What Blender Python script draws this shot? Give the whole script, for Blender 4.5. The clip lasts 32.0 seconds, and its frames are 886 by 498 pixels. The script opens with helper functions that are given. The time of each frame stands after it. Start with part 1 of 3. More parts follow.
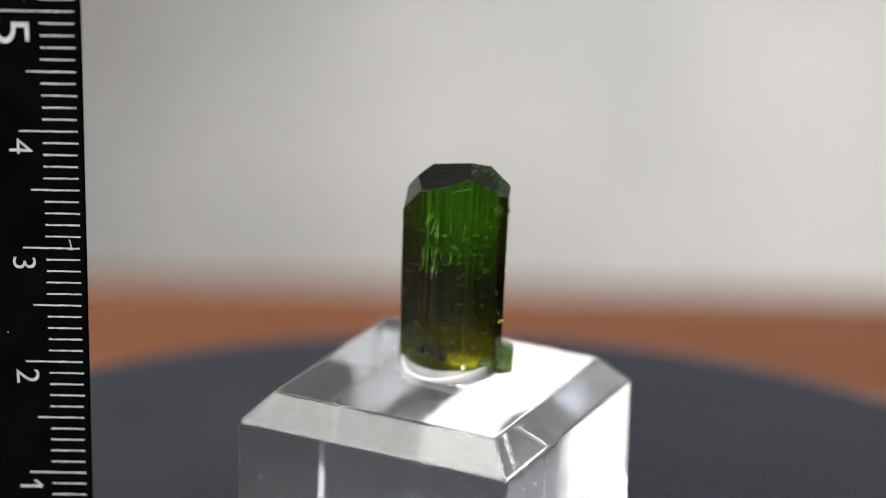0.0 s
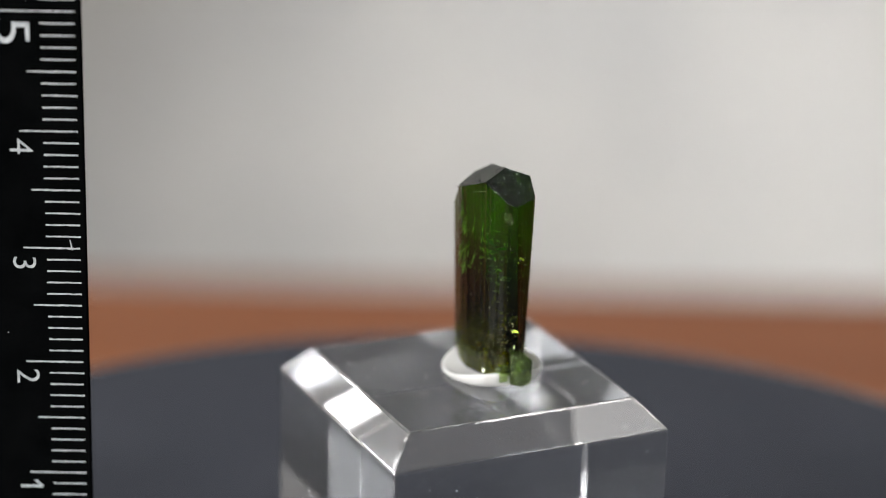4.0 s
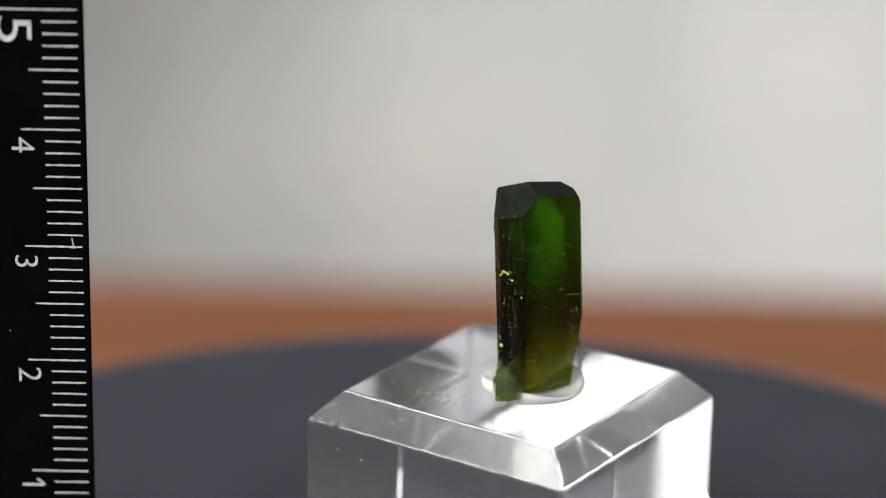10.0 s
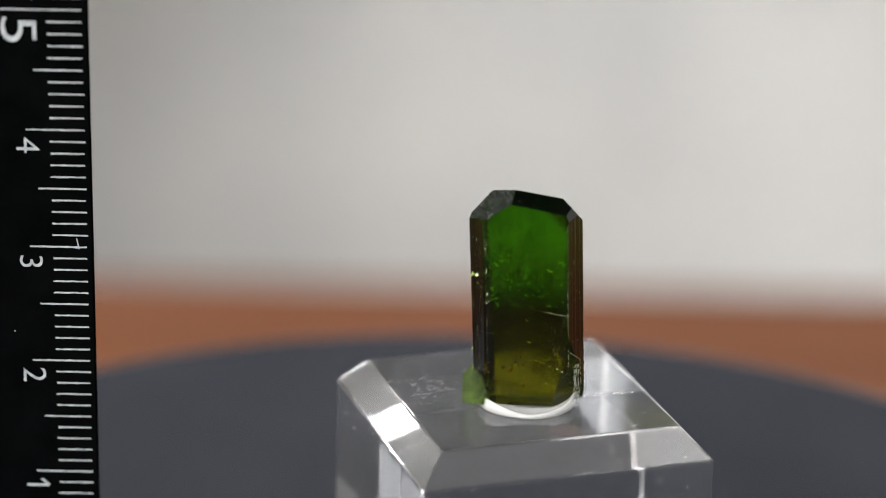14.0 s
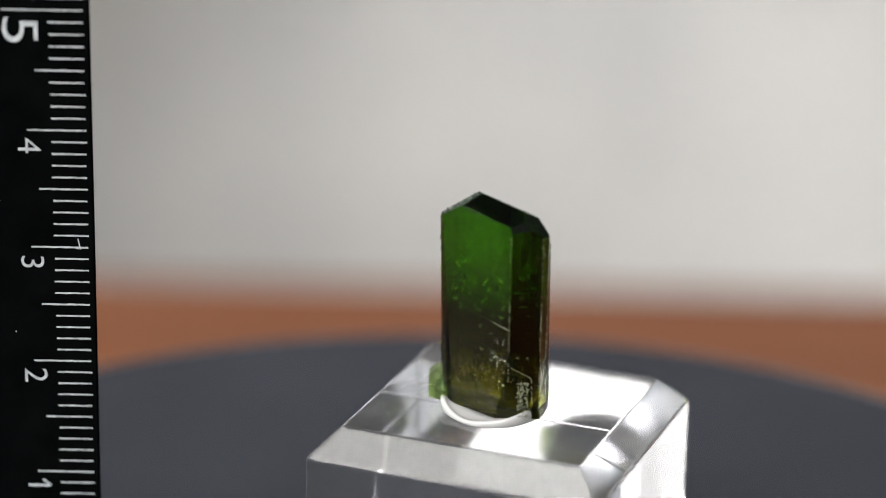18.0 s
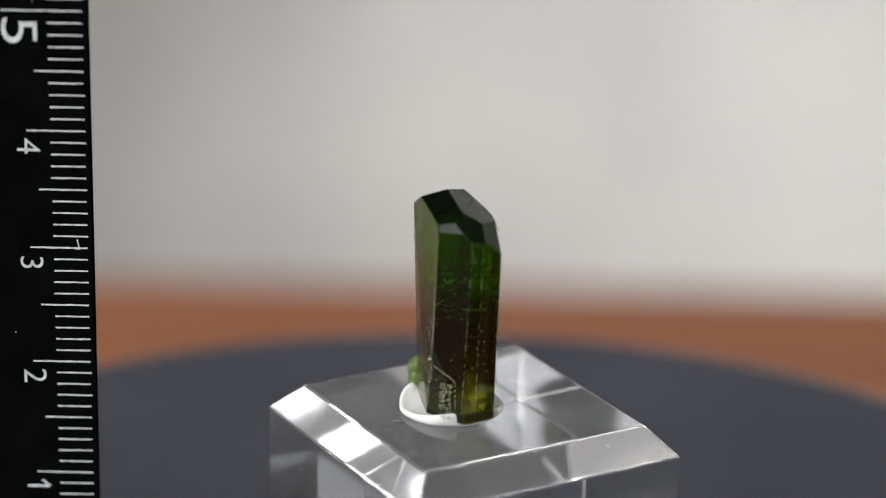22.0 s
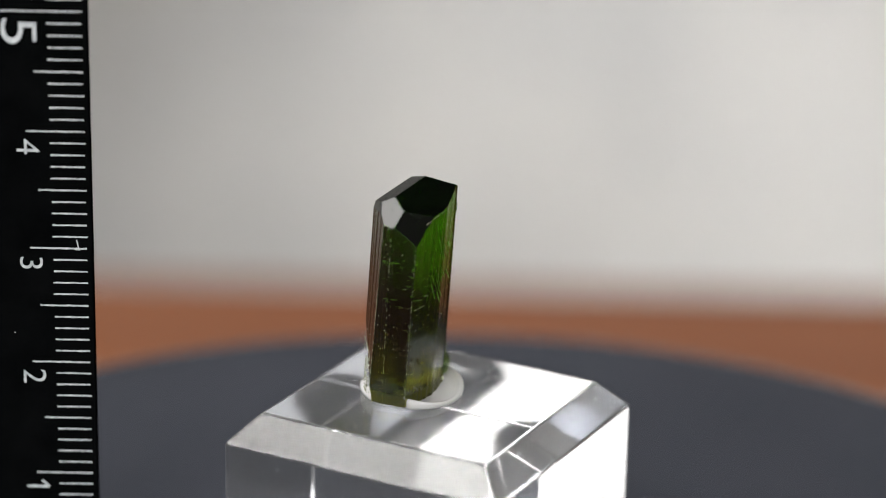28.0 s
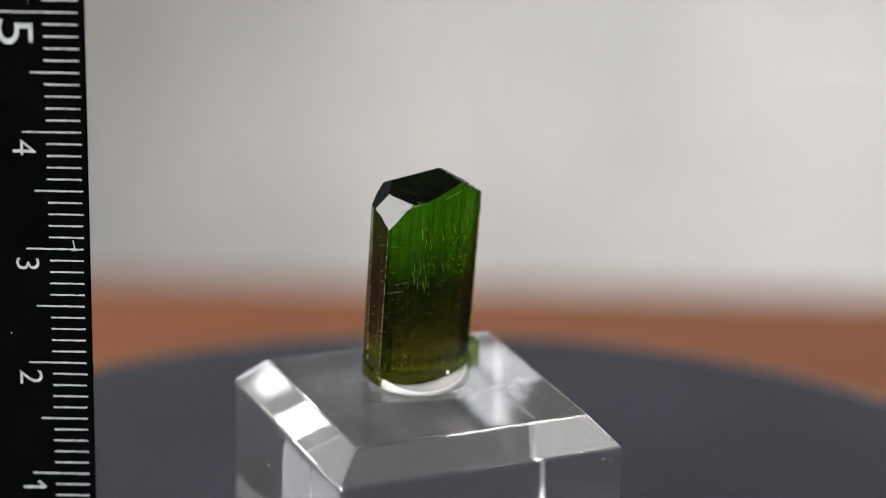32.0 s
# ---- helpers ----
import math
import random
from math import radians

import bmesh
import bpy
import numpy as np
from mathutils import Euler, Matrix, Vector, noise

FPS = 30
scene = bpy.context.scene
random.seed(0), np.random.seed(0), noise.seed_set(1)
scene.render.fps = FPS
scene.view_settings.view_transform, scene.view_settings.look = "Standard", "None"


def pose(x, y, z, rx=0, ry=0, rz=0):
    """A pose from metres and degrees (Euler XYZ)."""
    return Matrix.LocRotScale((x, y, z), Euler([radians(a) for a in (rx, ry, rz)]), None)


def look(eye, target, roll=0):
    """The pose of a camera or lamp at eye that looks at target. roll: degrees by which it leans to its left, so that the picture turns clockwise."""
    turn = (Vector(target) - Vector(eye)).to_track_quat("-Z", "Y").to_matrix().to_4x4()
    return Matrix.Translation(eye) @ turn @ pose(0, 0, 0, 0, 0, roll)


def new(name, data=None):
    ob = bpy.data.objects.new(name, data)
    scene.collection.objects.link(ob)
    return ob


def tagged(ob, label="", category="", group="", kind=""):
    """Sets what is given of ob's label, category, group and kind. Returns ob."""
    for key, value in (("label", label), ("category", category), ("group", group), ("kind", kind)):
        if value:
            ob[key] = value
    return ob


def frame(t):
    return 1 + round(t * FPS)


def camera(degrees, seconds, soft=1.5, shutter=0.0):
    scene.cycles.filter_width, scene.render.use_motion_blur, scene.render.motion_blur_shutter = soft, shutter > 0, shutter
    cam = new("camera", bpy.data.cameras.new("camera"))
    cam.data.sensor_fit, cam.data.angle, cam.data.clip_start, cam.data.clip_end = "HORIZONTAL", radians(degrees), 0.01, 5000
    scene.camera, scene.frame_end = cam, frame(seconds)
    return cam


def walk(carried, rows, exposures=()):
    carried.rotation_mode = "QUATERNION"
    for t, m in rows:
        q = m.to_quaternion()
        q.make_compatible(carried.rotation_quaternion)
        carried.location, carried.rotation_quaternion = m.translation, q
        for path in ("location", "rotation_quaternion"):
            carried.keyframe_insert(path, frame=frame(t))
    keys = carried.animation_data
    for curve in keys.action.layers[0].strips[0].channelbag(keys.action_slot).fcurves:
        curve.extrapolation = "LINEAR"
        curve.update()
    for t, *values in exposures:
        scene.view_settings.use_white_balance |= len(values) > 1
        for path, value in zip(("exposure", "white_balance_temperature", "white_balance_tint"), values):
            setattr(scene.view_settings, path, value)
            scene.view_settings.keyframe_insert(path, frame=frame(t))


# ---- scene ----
cam = camera(17.267, 32.0, soft=1.0)
cam.data.dof.use_dof = True
cam.data.dof.focus_distance = 0.2405
cam.data.dof.aperture_fstop = 12.8

TABLE_Z = 0.72
DISC_Z = 0.795          # top of the turntable's platter
TOP_Z = 0.815           # top face of the acrylic block
EYE = Vector((-0.00256, -0.22838, TOP_Z + 0.09197))
AIM = EYE + Vector((0.0, 0.94425, -0.32923))
walk(cam, [(0.0, look(EYE, AIM, 1.295)), (32.0, look(EYE, AIM, 1.295))])
MM = 0.001
START, SPEED = -26.182, -9.697      # the turntable's angle at the start and degrees per second


# ---- light ----
world = bpy.data.worlds.new("world")
scene.world = world
world.use_nodes = True
wn = world.node_tree
sky = wn.nodes.new("ShaderNodeTexSky")
sky.sky_type = "NISHITA"
sky.sun_disc = False
sky.sun_elevation, sky.sun_rotation = radians(42), radians(70)
wn.links.new(sky.outputs[0], wn.nodes["Background"].inputs[0])
wn.nodes["Background"].inputs[1].default_value = 0.12


def area(name, size_x, size_y, power, m, colour=(1, 1, 1)):
    d = bpy.data.lights.new(name, "AREA")
    d.shape, d.size, d.size_y, d.energy, d.color = "RECTANGLE", size_x, size_y, power, colour
    ob = new(name, d)
    ob.matrix_world = m
    return ob


# added, unseen daylight placed from traced reflections: large window front left, one in front, four roof windows
WEST = (-2.70, -0.08, 1.15, 2.46)      # y0, y1, z0, z1 of the opening
SOUTH = (-1.50, 1.10, 1.10, 2.35)      # x0, x1, z0, z1
ROOF_WEST = (-1.58, -0.58, -1.30, -0.08)   # x0, x1, y0, y1
ROOF_FRONT = (-0.56, -0.04, -1.16, -0.45)
ROOF_BACK = (-0.95, 0.32, -2.50, -1.60)
ROOF_SIDE = (-1.58, -0.95, -0.06, 1.15)
DAY = (1.0, 0.968, 0.915)


def daylight(name, x0, x1, y0, y1, z, power):
    """Sky light in a roof window's opening."""
    return area(name, x1 - x0 - 0.02, y1 - y0 - 0.02, power, pose((x0 + x1) / 2, (y0 + y1) / 2, z), DAY)


area("window_light_west", 2.60, 1.29, 85.0, look((-1.66, -1.39, 1.805), (0.0, -1.39, 1.805)), DAY)
area("window_light_south", 2.58, 1.23, 19.0, look((-0.20, -3.06, 1.725), (-0.20, 0.0, 1.725)), DAY)
daylight("roof_light_west", *ROOF_WEST, 2.56, 20.0)
daylight("roof_light_front", *ROOF_FRONT, 2.56, 8.6)
daylight("roof_light_back", *ROOF_BACK, 2.56, 34.0)
daylight("roof_light_side", *ROOF_SIDE, 2.56, 15.0)
scene.view_settings.exposure = 0.40
scene.cycles.max_bounces, scene.cycles.transmission_bounces, scene.cycles.glossy_bounces = 24, 24, 24


# ---- materials ----
def nodes_of(name):
    m = bpy.data.materials.new(name)
    m.use_nodes = True
    nt = m.node_tree
    return m, nt, nt.nodes["Principled BSDF"]


def node(nt, kind, **values):
    n = nt.nodes.new(kind)
    for k, v in values.items():
        n.inputs[k.replace("_", " ")].default_value = v
    return n


def ramp(nt, source, stops):
    r = nt.nodes.new("ShaderNodeValToRGB")
    els = r.color_ramp.elements
    while len(els) < len(stops):
        els.new(0.5)
    for e, (pos, col) in zip(els, stops):
        e.position, e.color = pos, (*col, 1)
    nt.links.new(source, r.inputs[0])
    return r.outputs[0]


def coords(nt, scale=(1, 1, 1), shift=(0, 0, 0)):
    tc = nt.nodes.new("ShaderNodeTexCoord")
    mp = nt.nodes.new("ShaderNodeMapping")
    mp.inputs["Scale"].default_value = scale
    mp.inputs["Location"].default_value = shift
    nt.links.new(tc.outputs["Object"], mp.inputs[0])
    return mp.outputs[0]


def noise_tex(nt, vec, scale, detail=4, rough=0.55):
    n = node(nt, "ShaderNodeTexNoise", Scale=scale, Detail=detail, Roughness=rough)
    nt.links.new(vec, n.inputs["Vector"])
    return n.outputs["Fac"]


def bump(nt, p, height, strength, distance):
    b = node(nt, "ShaderNodeBump", Strength=strength, Distance=distance)
    nt.links.new(height, b.inputs["Height"])
    nt.links.new(b.outputs[0], p.inputs["Normal"])
    return b


def matte(name, dark, light, scale, rough=0.6, relief=0.3, depth=0.0002, metallic=0.0, stretch=(1, 1, 1), shift=(0, 0, 0)):
    m, nt, p = nodes_of(name)
    v = coords(nt, stretch, shift)
    broad, fine = noise_tex(nt, v, scale), noise_tex(nt, v, scale * 14, 6)
    mix = nt.nodes.new("ShaderNodeMath")
    mix.operation = "MULTIPLY_ADD"
    mix.inputs[1].default_value = 0.35
    nt.links.new(fine, mix.inputs[0])
    nt.links.new(broad, mix.inputs[2])
    nt.links.new(ramp(nt, mix.outputs[0], [(0.45, dark), (0.95, light)]), p.inputs["Base Color"])
    p.inputs["Roughness"].default_value = rough
    p.inputs["Metallic"].default_value = metallic
    bump(nt, p, fine, relief, depth)
    return m


CLOTH = matte("pale_cloth", (0.55, 0.552, 0.555), (0.70, 0.688, 0.665), 10.0, 0.9, 0.3, 0.0003, shift=(0.18, 0.0, 0.2))
CEILING = matte("ceiling_boards", (0.14, 0.14, 0.145), (0.20, 0.20, 0.205), 1.2, 0.9)
TAUPE = matte("grey_plaster", (0.08, 0.08, 0.085), (0.12, 0.12, 0.125), 1.6, 0.9)
PLASTER = matte("dark_grey_plaster", (0.07, 0.07, 0.073), (0.10, 0.10, 0.103), 1.6, 0.9)
BLUISH = matte("blue_grey_plaster", (0.085, 0.09, 0.105), (0.115, 0.12, 0.14), 1.6, 0.9)
FLOOR = matte("floor_boards", (0.18, 0.12, 0.08), (0.30, 0.21, 0.14), 2.0, 0.5, stretch=(1, 8, 1))
WOOD = matte("reddish_wood", (0.115, 0.036, 0.0115), (0.19, 0.066, 0.024), 6.0, 0.65, stretch=(1, 9, 9))
PLATTER = matte("grey_platter", (0.023, 0.0255, 0.0325), (0.032, 0.035, 0.044), 60.0, 0.17, 0.12, 0.00003)
BASE = matte("black_plastic", (0.012, 0.012, 0.013), (0.022, 0.022, 0.024), 80.0, 0.4, 0.2, 0.00003)
RULER = matte("black_ruler_paint", (0.0008, 0.0010, 0.0011), (0.0024, 0.0027, 0.0029), 250.0, 0.7, 0.15, 0.00002)
RULER.node_tree.nodes["Principled BSDF"].inputs["Specular IOR Level"].default_value = 0.0
MARK = matte("white_ruler_paint", (0.20, 0.225, 0.24), (0.46, 0.49, 0.51), 1400.0, 0.6, 0.3, 0.00002)


def acrylic(name, gloss=1.0, clear=1.0, rough=0.0):
    m, nt, p = nodes_of(name)
    p.inputs["Specular Tint"].default_value = (gloss, gloss, gloss, 1)
    p.inputs["Base Color"].default_value = (0.97, 0.975, 0.98, 1)
    p.inputs["Transmission Weight"].default_value = clear
    p.inputs["IOR"].default_value = 1.49
    v = coords(nt)
    nt.links.new(ramp(nt, noise_tex(nt, v, 180, 5), [(0.5, (rough, rough, rough)), (0.8, (rough + 0.03, rough + 0.03, rough + 0.03))]), p.inputs["Roughness"])
    bump(nt, p, noise_tex(nt, v, 120, 2), 0.04, 0.0003)
    return m


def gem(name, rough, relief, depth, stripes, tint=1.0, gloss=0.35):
    """Green tourmaline, olive brown towards its foot. A tint below 1 paints in shade, a gloss below 1 dims reflections.
    """
    m, nt, p = nodes_of(name)
    tc = nt.nodes.new("ShaderNodeTexCoord")
    sep = nt.nodes.new("ShaderNodeSeparateXYZ")
    nt.links.new(tc.outputs["Object"], sep.inputs[0])
    cloud = noise_tex(nt, coords(nt), 260, 5)
    add = nt.nodes.new("ShaderNodeMath")
    add.operation = "MULTIPLY_ADD"
    add.inputs[1].default_value = 0.004
    nt.links.new(cloud, add.inputs[0])
    nt.links.new(sep.outputs[2], add.inputs[2])
    rng = nt.nodes.new("ShaderNodeMapRange")
    rng.inputs["From Min"].default_value, rng.inputs["From Max"].default_value = 0.0, 0.020
    nt.links.new(add.outputs[0], rng.inputs["Value"])
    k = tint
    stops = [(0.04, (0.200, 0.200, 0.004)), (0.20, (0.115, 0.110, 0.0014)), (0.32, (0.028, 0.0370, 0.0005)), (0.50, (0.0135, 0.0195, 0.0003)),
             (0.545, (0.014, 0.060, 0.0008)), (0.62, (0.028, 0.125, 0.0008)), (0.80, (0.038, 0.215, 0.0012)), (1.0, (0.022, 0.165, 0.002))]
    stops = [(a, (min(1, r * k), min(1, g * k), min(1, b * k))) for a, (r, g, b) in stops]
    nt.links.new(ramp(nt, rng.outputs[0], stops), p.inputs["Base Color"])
    p.inputs["Transmission Weight"].default_value = 1.0
    p.inputs["IOR"].default_value = 1.60
    p.inputs["Specular Tint"].default_value = (gloss, gloss, gloss, 1)
    p.inputs["Roughness"].default_value = rough
    v = coords(nt, stripes)
    bump(nt, p, noise_tex(nt, v, 1.0, 6, 0.7), relief, depth)
    return m


# clear below 1 mixes in white: a painted haze that brightens top and chamfers
ACRYLIC = acrylic("clear_acrylic", 1.0, 0.975)
ACRYLIC_EDGE = acrylic("clear_acrylic_painted_haze", 1.0, 0.95, 0.06)
# same acrylic for the sides, reflections cut in the material to darken them
ACRYLIC_SIDE = acrylic("clear_acrylic_cut_reflection", 0.12, 0.995)
# copies with tint below 1: light lost inside the stone is painted as darker colour
GEM_TOP = gem("green_crystal_shade_tint", 0.02, 0.3, 0.00003, (1800, 1800, 1800), 0.02, 0.32)
GEM_FACET = gem("green_crystal_facet_shaded", 0.03, 0.2, 0.00002, (900, 900, 900), 0.02, 0.85)
GEM_END = gem("green_crystal_side_shaded", 0.0, 0.5, 0.00002, (6000, 6000, 60), 0.14, 0.26)
GEM_NARROW = gem("green_crystal_narrow_shaded", 0.0, 0.4, 0.00002, (6000, 6000, 40), 0.42, 0.2)
GEM_WAVY = gem("green_crystal_wavy_shaded", 0.03, 0.9, 0.00012, (700, 1500, 700), 0.02, 0.12)
GEM_CLEAR = gem("green_crystal_smooth", 0.0, 0.8, 0.00007, (800, 800, 1900), 1.0, 0.22)
GEM_LINED = gem("green_crystal_striated", 0.0, 0.6, 0.00003, (6000, 6000, 40), 1.0, 0.22)
GEM_ROUGH = gem("green_crystal_rough_shaded", 0.06, 1.0, 0.0004, (1300, 1300, 1300), 0.05, 0.16)
GEM_PALE = gem("pale_green_crystal", 0.10, 1.0, 0.0003, (1200, 1200, 900), 2.0)
for link in list(GEM_PALE.node_tree.nodes["Principled BSDF"].inputs["Base Color"].links):
    GEM_PALE.node_tree.links.remove(link)
GEM_PALE.node_tree.nodes["Principled BSDF"].inputs["Base Color"].default_value = (0.44, 0.64, 0.17, 1)
GEM_PALE.node_tree.nodes["Principled BSDF"].inputs["Transmission Weight"].default_value = 0.95


def wax(name):
    m, nt, p = nodes_of(name)
    p.inputs["Base Color"].default_value = (0.86, 0.86, 0.84, 1)
    p.inputs["Roughness"].default_value = 0.07
    p.inputs["Transmission Weight"].default_value = 0.5
    p.inputs["IOR"].default_value = 1.45
    p.inputs["Subsurface Weight"].default_value = 0.5
    p.inputs["Subsurface Radius"].default_value = (0.002, 0.002, 0.002)
    p.inputs["Subsurface Scale"].default_value = 1.0
    bump(nt, p, noise_tex(nt, coords(nt), 500, 3), 0.3, 0.0001)
    return m


WAX = wax("white_putty")
CRUSH = matte("crushed_edge", (0.06, 0.06, 0.03), (0.30, 0.32, 0.22), 3000.0, 0.2, 0.8, 0.00005)
CRUSH.node_tree.nodes["Principled BSDF"].inputs["Specular IOR Level"].default_value = 1.0
GLINT = matte("metal_glint", (0.16, 0.20, 0.10), (0.40, 0.46, 0.26), 2500.0, 0.22, 0.5, 0.00003, 1.0)
FLECK = matte("grey_break", (0.05, 0.08, 0.055), (0.20, 0.26, 0.20), 2500.0, 0.25, 0.5, 0.00003, 0.9)
SHEEN = matte("glassy_scratch", (0.30, 0.31, 0.26), (0.50, 0.52, 0.44), 2500.0, 0.18, 0.3, 0.00003, 1.0)
SPARK = matte("painted_lime_flash", (0.35, 0.62, 0.03), (0.75, 0.92, 0.12), 2500.0, 0.2, 0.4, 0.00003, 0.3)
AMBER = matte("painted_amber_glint", (0.20, 0.085, 0.006), (0.42, 0.20, 0.02), 2500.0, 0.25, 0.4, 0.00003, 0.4)
EMERALD = matte("painted_green_flash", (0.015, 0.26, 0.04), (0.04, 0.55, 0.10), 2500.0, 0.2, 0.4, 0.00003, 0.6)
STREAK = matte("painted_green_streak", (0.05, 0.17, 0.008), (0.14, 0.36, 0.02), 2500.0, 0.3, 0.3, 0.00003, 0.3)
CRACK = matte("bright_crack", (0.80, 0.88, 0.55), (0.95, 0.98, 0.80), 3000.0, 0.25, 0.2, 0.00002)


# ---- building helpers ----
def mesh_of(name, bm, material):
    me = bpy.data.meshes.new(name)
    bm.normal_update()
    bm.to_mesh(me)
    bm.free()
    for m in material if isinstance(material, (list, tuple)) else [material]:
        me.materials.append(m)
    return me


def part(name, bm, material, parent, label=""):
    ob = new(name, mesh_of(name, bm, material))
    ob.parent = parent
    if label:
        tagged(ob, label)
    return ob


def thing(name, bm, material, m, label="", category="", group="", kind=""):
    ob = new(name, mesh_of(name, bm, material) if bm else None)
    ob.matrix_world = m
    return tagged(ob, label, category, group, kind)


def box(x0, x1, y0, y1, z0, z1, bevel=0.0, segments=2):
    bm = bmesh.new()
    bmesh.ops.create_cube(bm, size=1.0)
    for v in bm.verts:
        v.co = Vector(((x0, x1)[v.co.x > 0], (y0, y1)[v.co.y > 0], (z0, z1)[v.co.z > 0]))
    if bevel:
        bmesh.ops.bevel(bm, geom=bm.edges[:], offset=bevel, segments=segments, profile=0.5, affect="EDGES")
    return bm


def lathe(profile, steps=96):
    """A turned solid from (radius, height) pairs that start and end on the axis."""
    bm = bmesh.new()
    rings = []
    for r, z in profile:
        if r == 0:
            rings.append([bm.verts.new((0, 0, z))])
        else:
            rings.append([bm.verts.new((r * math.cos(2 * math.pi * i / steps), r * math.sin(2 * math.pi * i / steps), z)) for i in range(steps)])
    for a, b in zip(rings, rings[1:]):
        for i in range(steps):
            j = (i + 1) % steps
            if len(a) == 1:
                bm.faces.new((a[0], b[i], b[j]))
            elif len(b) == 1:
                bm.faces.new((a[i], b[0], a[j]))
            else:
                bm.faces.new((a[i], b[i], b[j], a[j]))
    bmesh.ops.recalc_face_normals(bm, faces=bm.faces[:])
    return bm


def smooth(ob):
    for poly in ob.data.polygons:
        poly.use_smooth = True
    return ob


def carve(planes, size=0.03):
    """The convex solid inside planes of (point, outward normal)."""
    bm = bmesh.new()
    bmesh.ops.create_cube(bm, size=size * 2)
    for co, no in planes:
        bmesh.ops.bisect_plane(bm, geom=bm.verts[:] + bm.edges[:] + bm.faces[:], plane_co=co, plane_no=no, clear_outer=True, dist=1e-7)
        edges = [e for e in bm.edges if e.is_boundary]
        if edges:
            bmesh.ops.holes_fill(bm, edges=edges)
    bmesh.ops.recalc_face_normals(bm, faces=bm.faces[:])
    return bm


# ---- the room ----
# unseen enclosure; its walls and ceiling are kept dark to darken reflections
X0, X1, Y0, Y1, H = -1.6, 1.6, -3.0, 1.5, 2.5


def joined(boxes):
    bm = bmesh.new()
    for b in boxes:
        one = box(*b)
        me = bpy.data.meshes.new("piece")
        one.to_mesh(me)
        one.free()
        bm.from_mesh(me)
        bpy.data.meshes.remove(me)
    return bm


def ceiling_solid():
    """One slab with four openings for the roof windows."""
    openings = (ROOF_WEST, ROOF_FRONT, ROOF_BACK, ROOF_SIDE)
    xs = sorted({X0, X1, *(v for o in openings for v in o[:2])})
    ys = sorted({Y0, Y1, *(v for o in openings for v in o[2:])})
    boxes = []
    for x0, x1 in zip(xs, xs[1:]):
        for y0, y1 in zip(ys, ys[1:]):
            x, y = (x0 + x1) / 2, (y0 + y1) / 2
            if not any(a < x < b and c < y < d for a, b, c, d in openings):
                boxes.append((x0, x1, y0, y1, H, H + 0.12))
    return joined(boxes)


thing("floor", box(X0, X1, Y0, Y1, -0.05, 0.0), FLOOR, Matrix(), "brown wooden floor under the table", "floor", kind="structure")
thing("ceiling", ceiling_solid(), CEILING, Matrix(), "plain dim grey ceiling", "ceiling", kind="structure")
thing("wall_north", box(X0 - 0.1, X1 + 0.1, Y1, Y1 + 0.1, -0.05, H + 0.05), TAUPE, Matrix(), "plain grey plaster wall", "wall", kind="structure")
# out of view; added only for what platter and block mirror
thing("wainscot", box(X0, X1, Y1 - 0.02, Y1 - 0.002, 0.0, 1.50, 0.003), BLUISH, Matrix(), "unseen blue-grey panel added on the far wall for reflections", "wainscot", kind="structure")
thing("low_wall", box(X0, X1, 0.66, 0.76, 0.0, 0.90, 0.004), TAUPE, Matrix(), "low grey plaster wall behind the table", "wall", kind="structure")


def cloth_solid():
    """Pale cloth over the low wall in wide soft folds, its foot drawn forward on the floor; slope and hollow are shaped
    to shade it for the camera's view.
    """
    bm = bmesh.new()
    nx, nz = 90, 60
    rows = []
    for j in range(nz + 1):
        z = 0.004 + 0.906 * j / nz
        row = []
        for i in range(nx + 1):
            x = -0.9 + 1.8 * i / nx
            y = 0.575 + 0.75 * (min(z, 0.80) - 0.68) - 2.4 * max(0.0, min(z, 0.80) - 0.665) ** 2 - 5.2 * max(-0.15, min(0.15, x)) ** 2
            y += 0.012 * noise.noise(Vector((x * 11.0 + 3.1, z * 12.0, 0.4))) + 0.022 * noise.noise(Vector((x * 6.0 + 1.0, z * 7.0 + 2.0, 7.7))) + 0.007 * noise.noise(Vector((x * 17.0, z * 19.0, 3.3)))
            row.append(bm.verts.new((x, max(0.35, min(y, 0.650)), z)))
        rows.append(row)
    last = [bm.verts.new((v.co.x, 0.80, 0.908)) for v in rows[-1]]
    rows.append(last)
    for a, b in zip(rows, rows[1:]):
        for i in range(nx):
            bm.faces.new((a[i], a[i + 1], b[i + 1], b[i]))
    bmesh.ops.solidify(bm, geom=bm.faces[:], thickness=0.002)
    return bm


smooth(thing("backdrop_cloth", cloth_solid(), CLOTH, Matrix(), "pale grey-white cloth hung in soft folds behind the table", "cloth"))
thing("wall_south", joined([(X0 - 0.1, SOUTH[0], Y0 - 0.1, Y0, -0.05, H + 0.05), (SOUTH[1], X1 + 0.1, Y0 - 0.1, Y0, -0.05, H + 0.05),
                            (SOUTH[0], SOUTH[1], Y0 - 0.1, Y0, -0.05, SOUTH[2]), (SOUTH[0], SOUTH[1], Y0 - 0.1, Y0, SOUTH[3], H + 0.05)]), PLASTER, Matrix(), "grey plaster wall with a wide window opening", "wall", kind="structure")


def wall_with_window(x0, x1, y0, y1, z0, z1):
    return joined([(x0, x1, *a) for a in ((Y0, y0, -0.05, H + 0.05), (y1, Y1, -0.05, H + 0.05), (y0, y1, -0.05, z0), (y0, y1, z1, H + 0.05))])


thing("wall_west", wall_with_window(X0 - 0.1, X0, *WEST), PLASTER, Matrix(), "grey plaster wall with a large window opening", "wall", kind="structure")
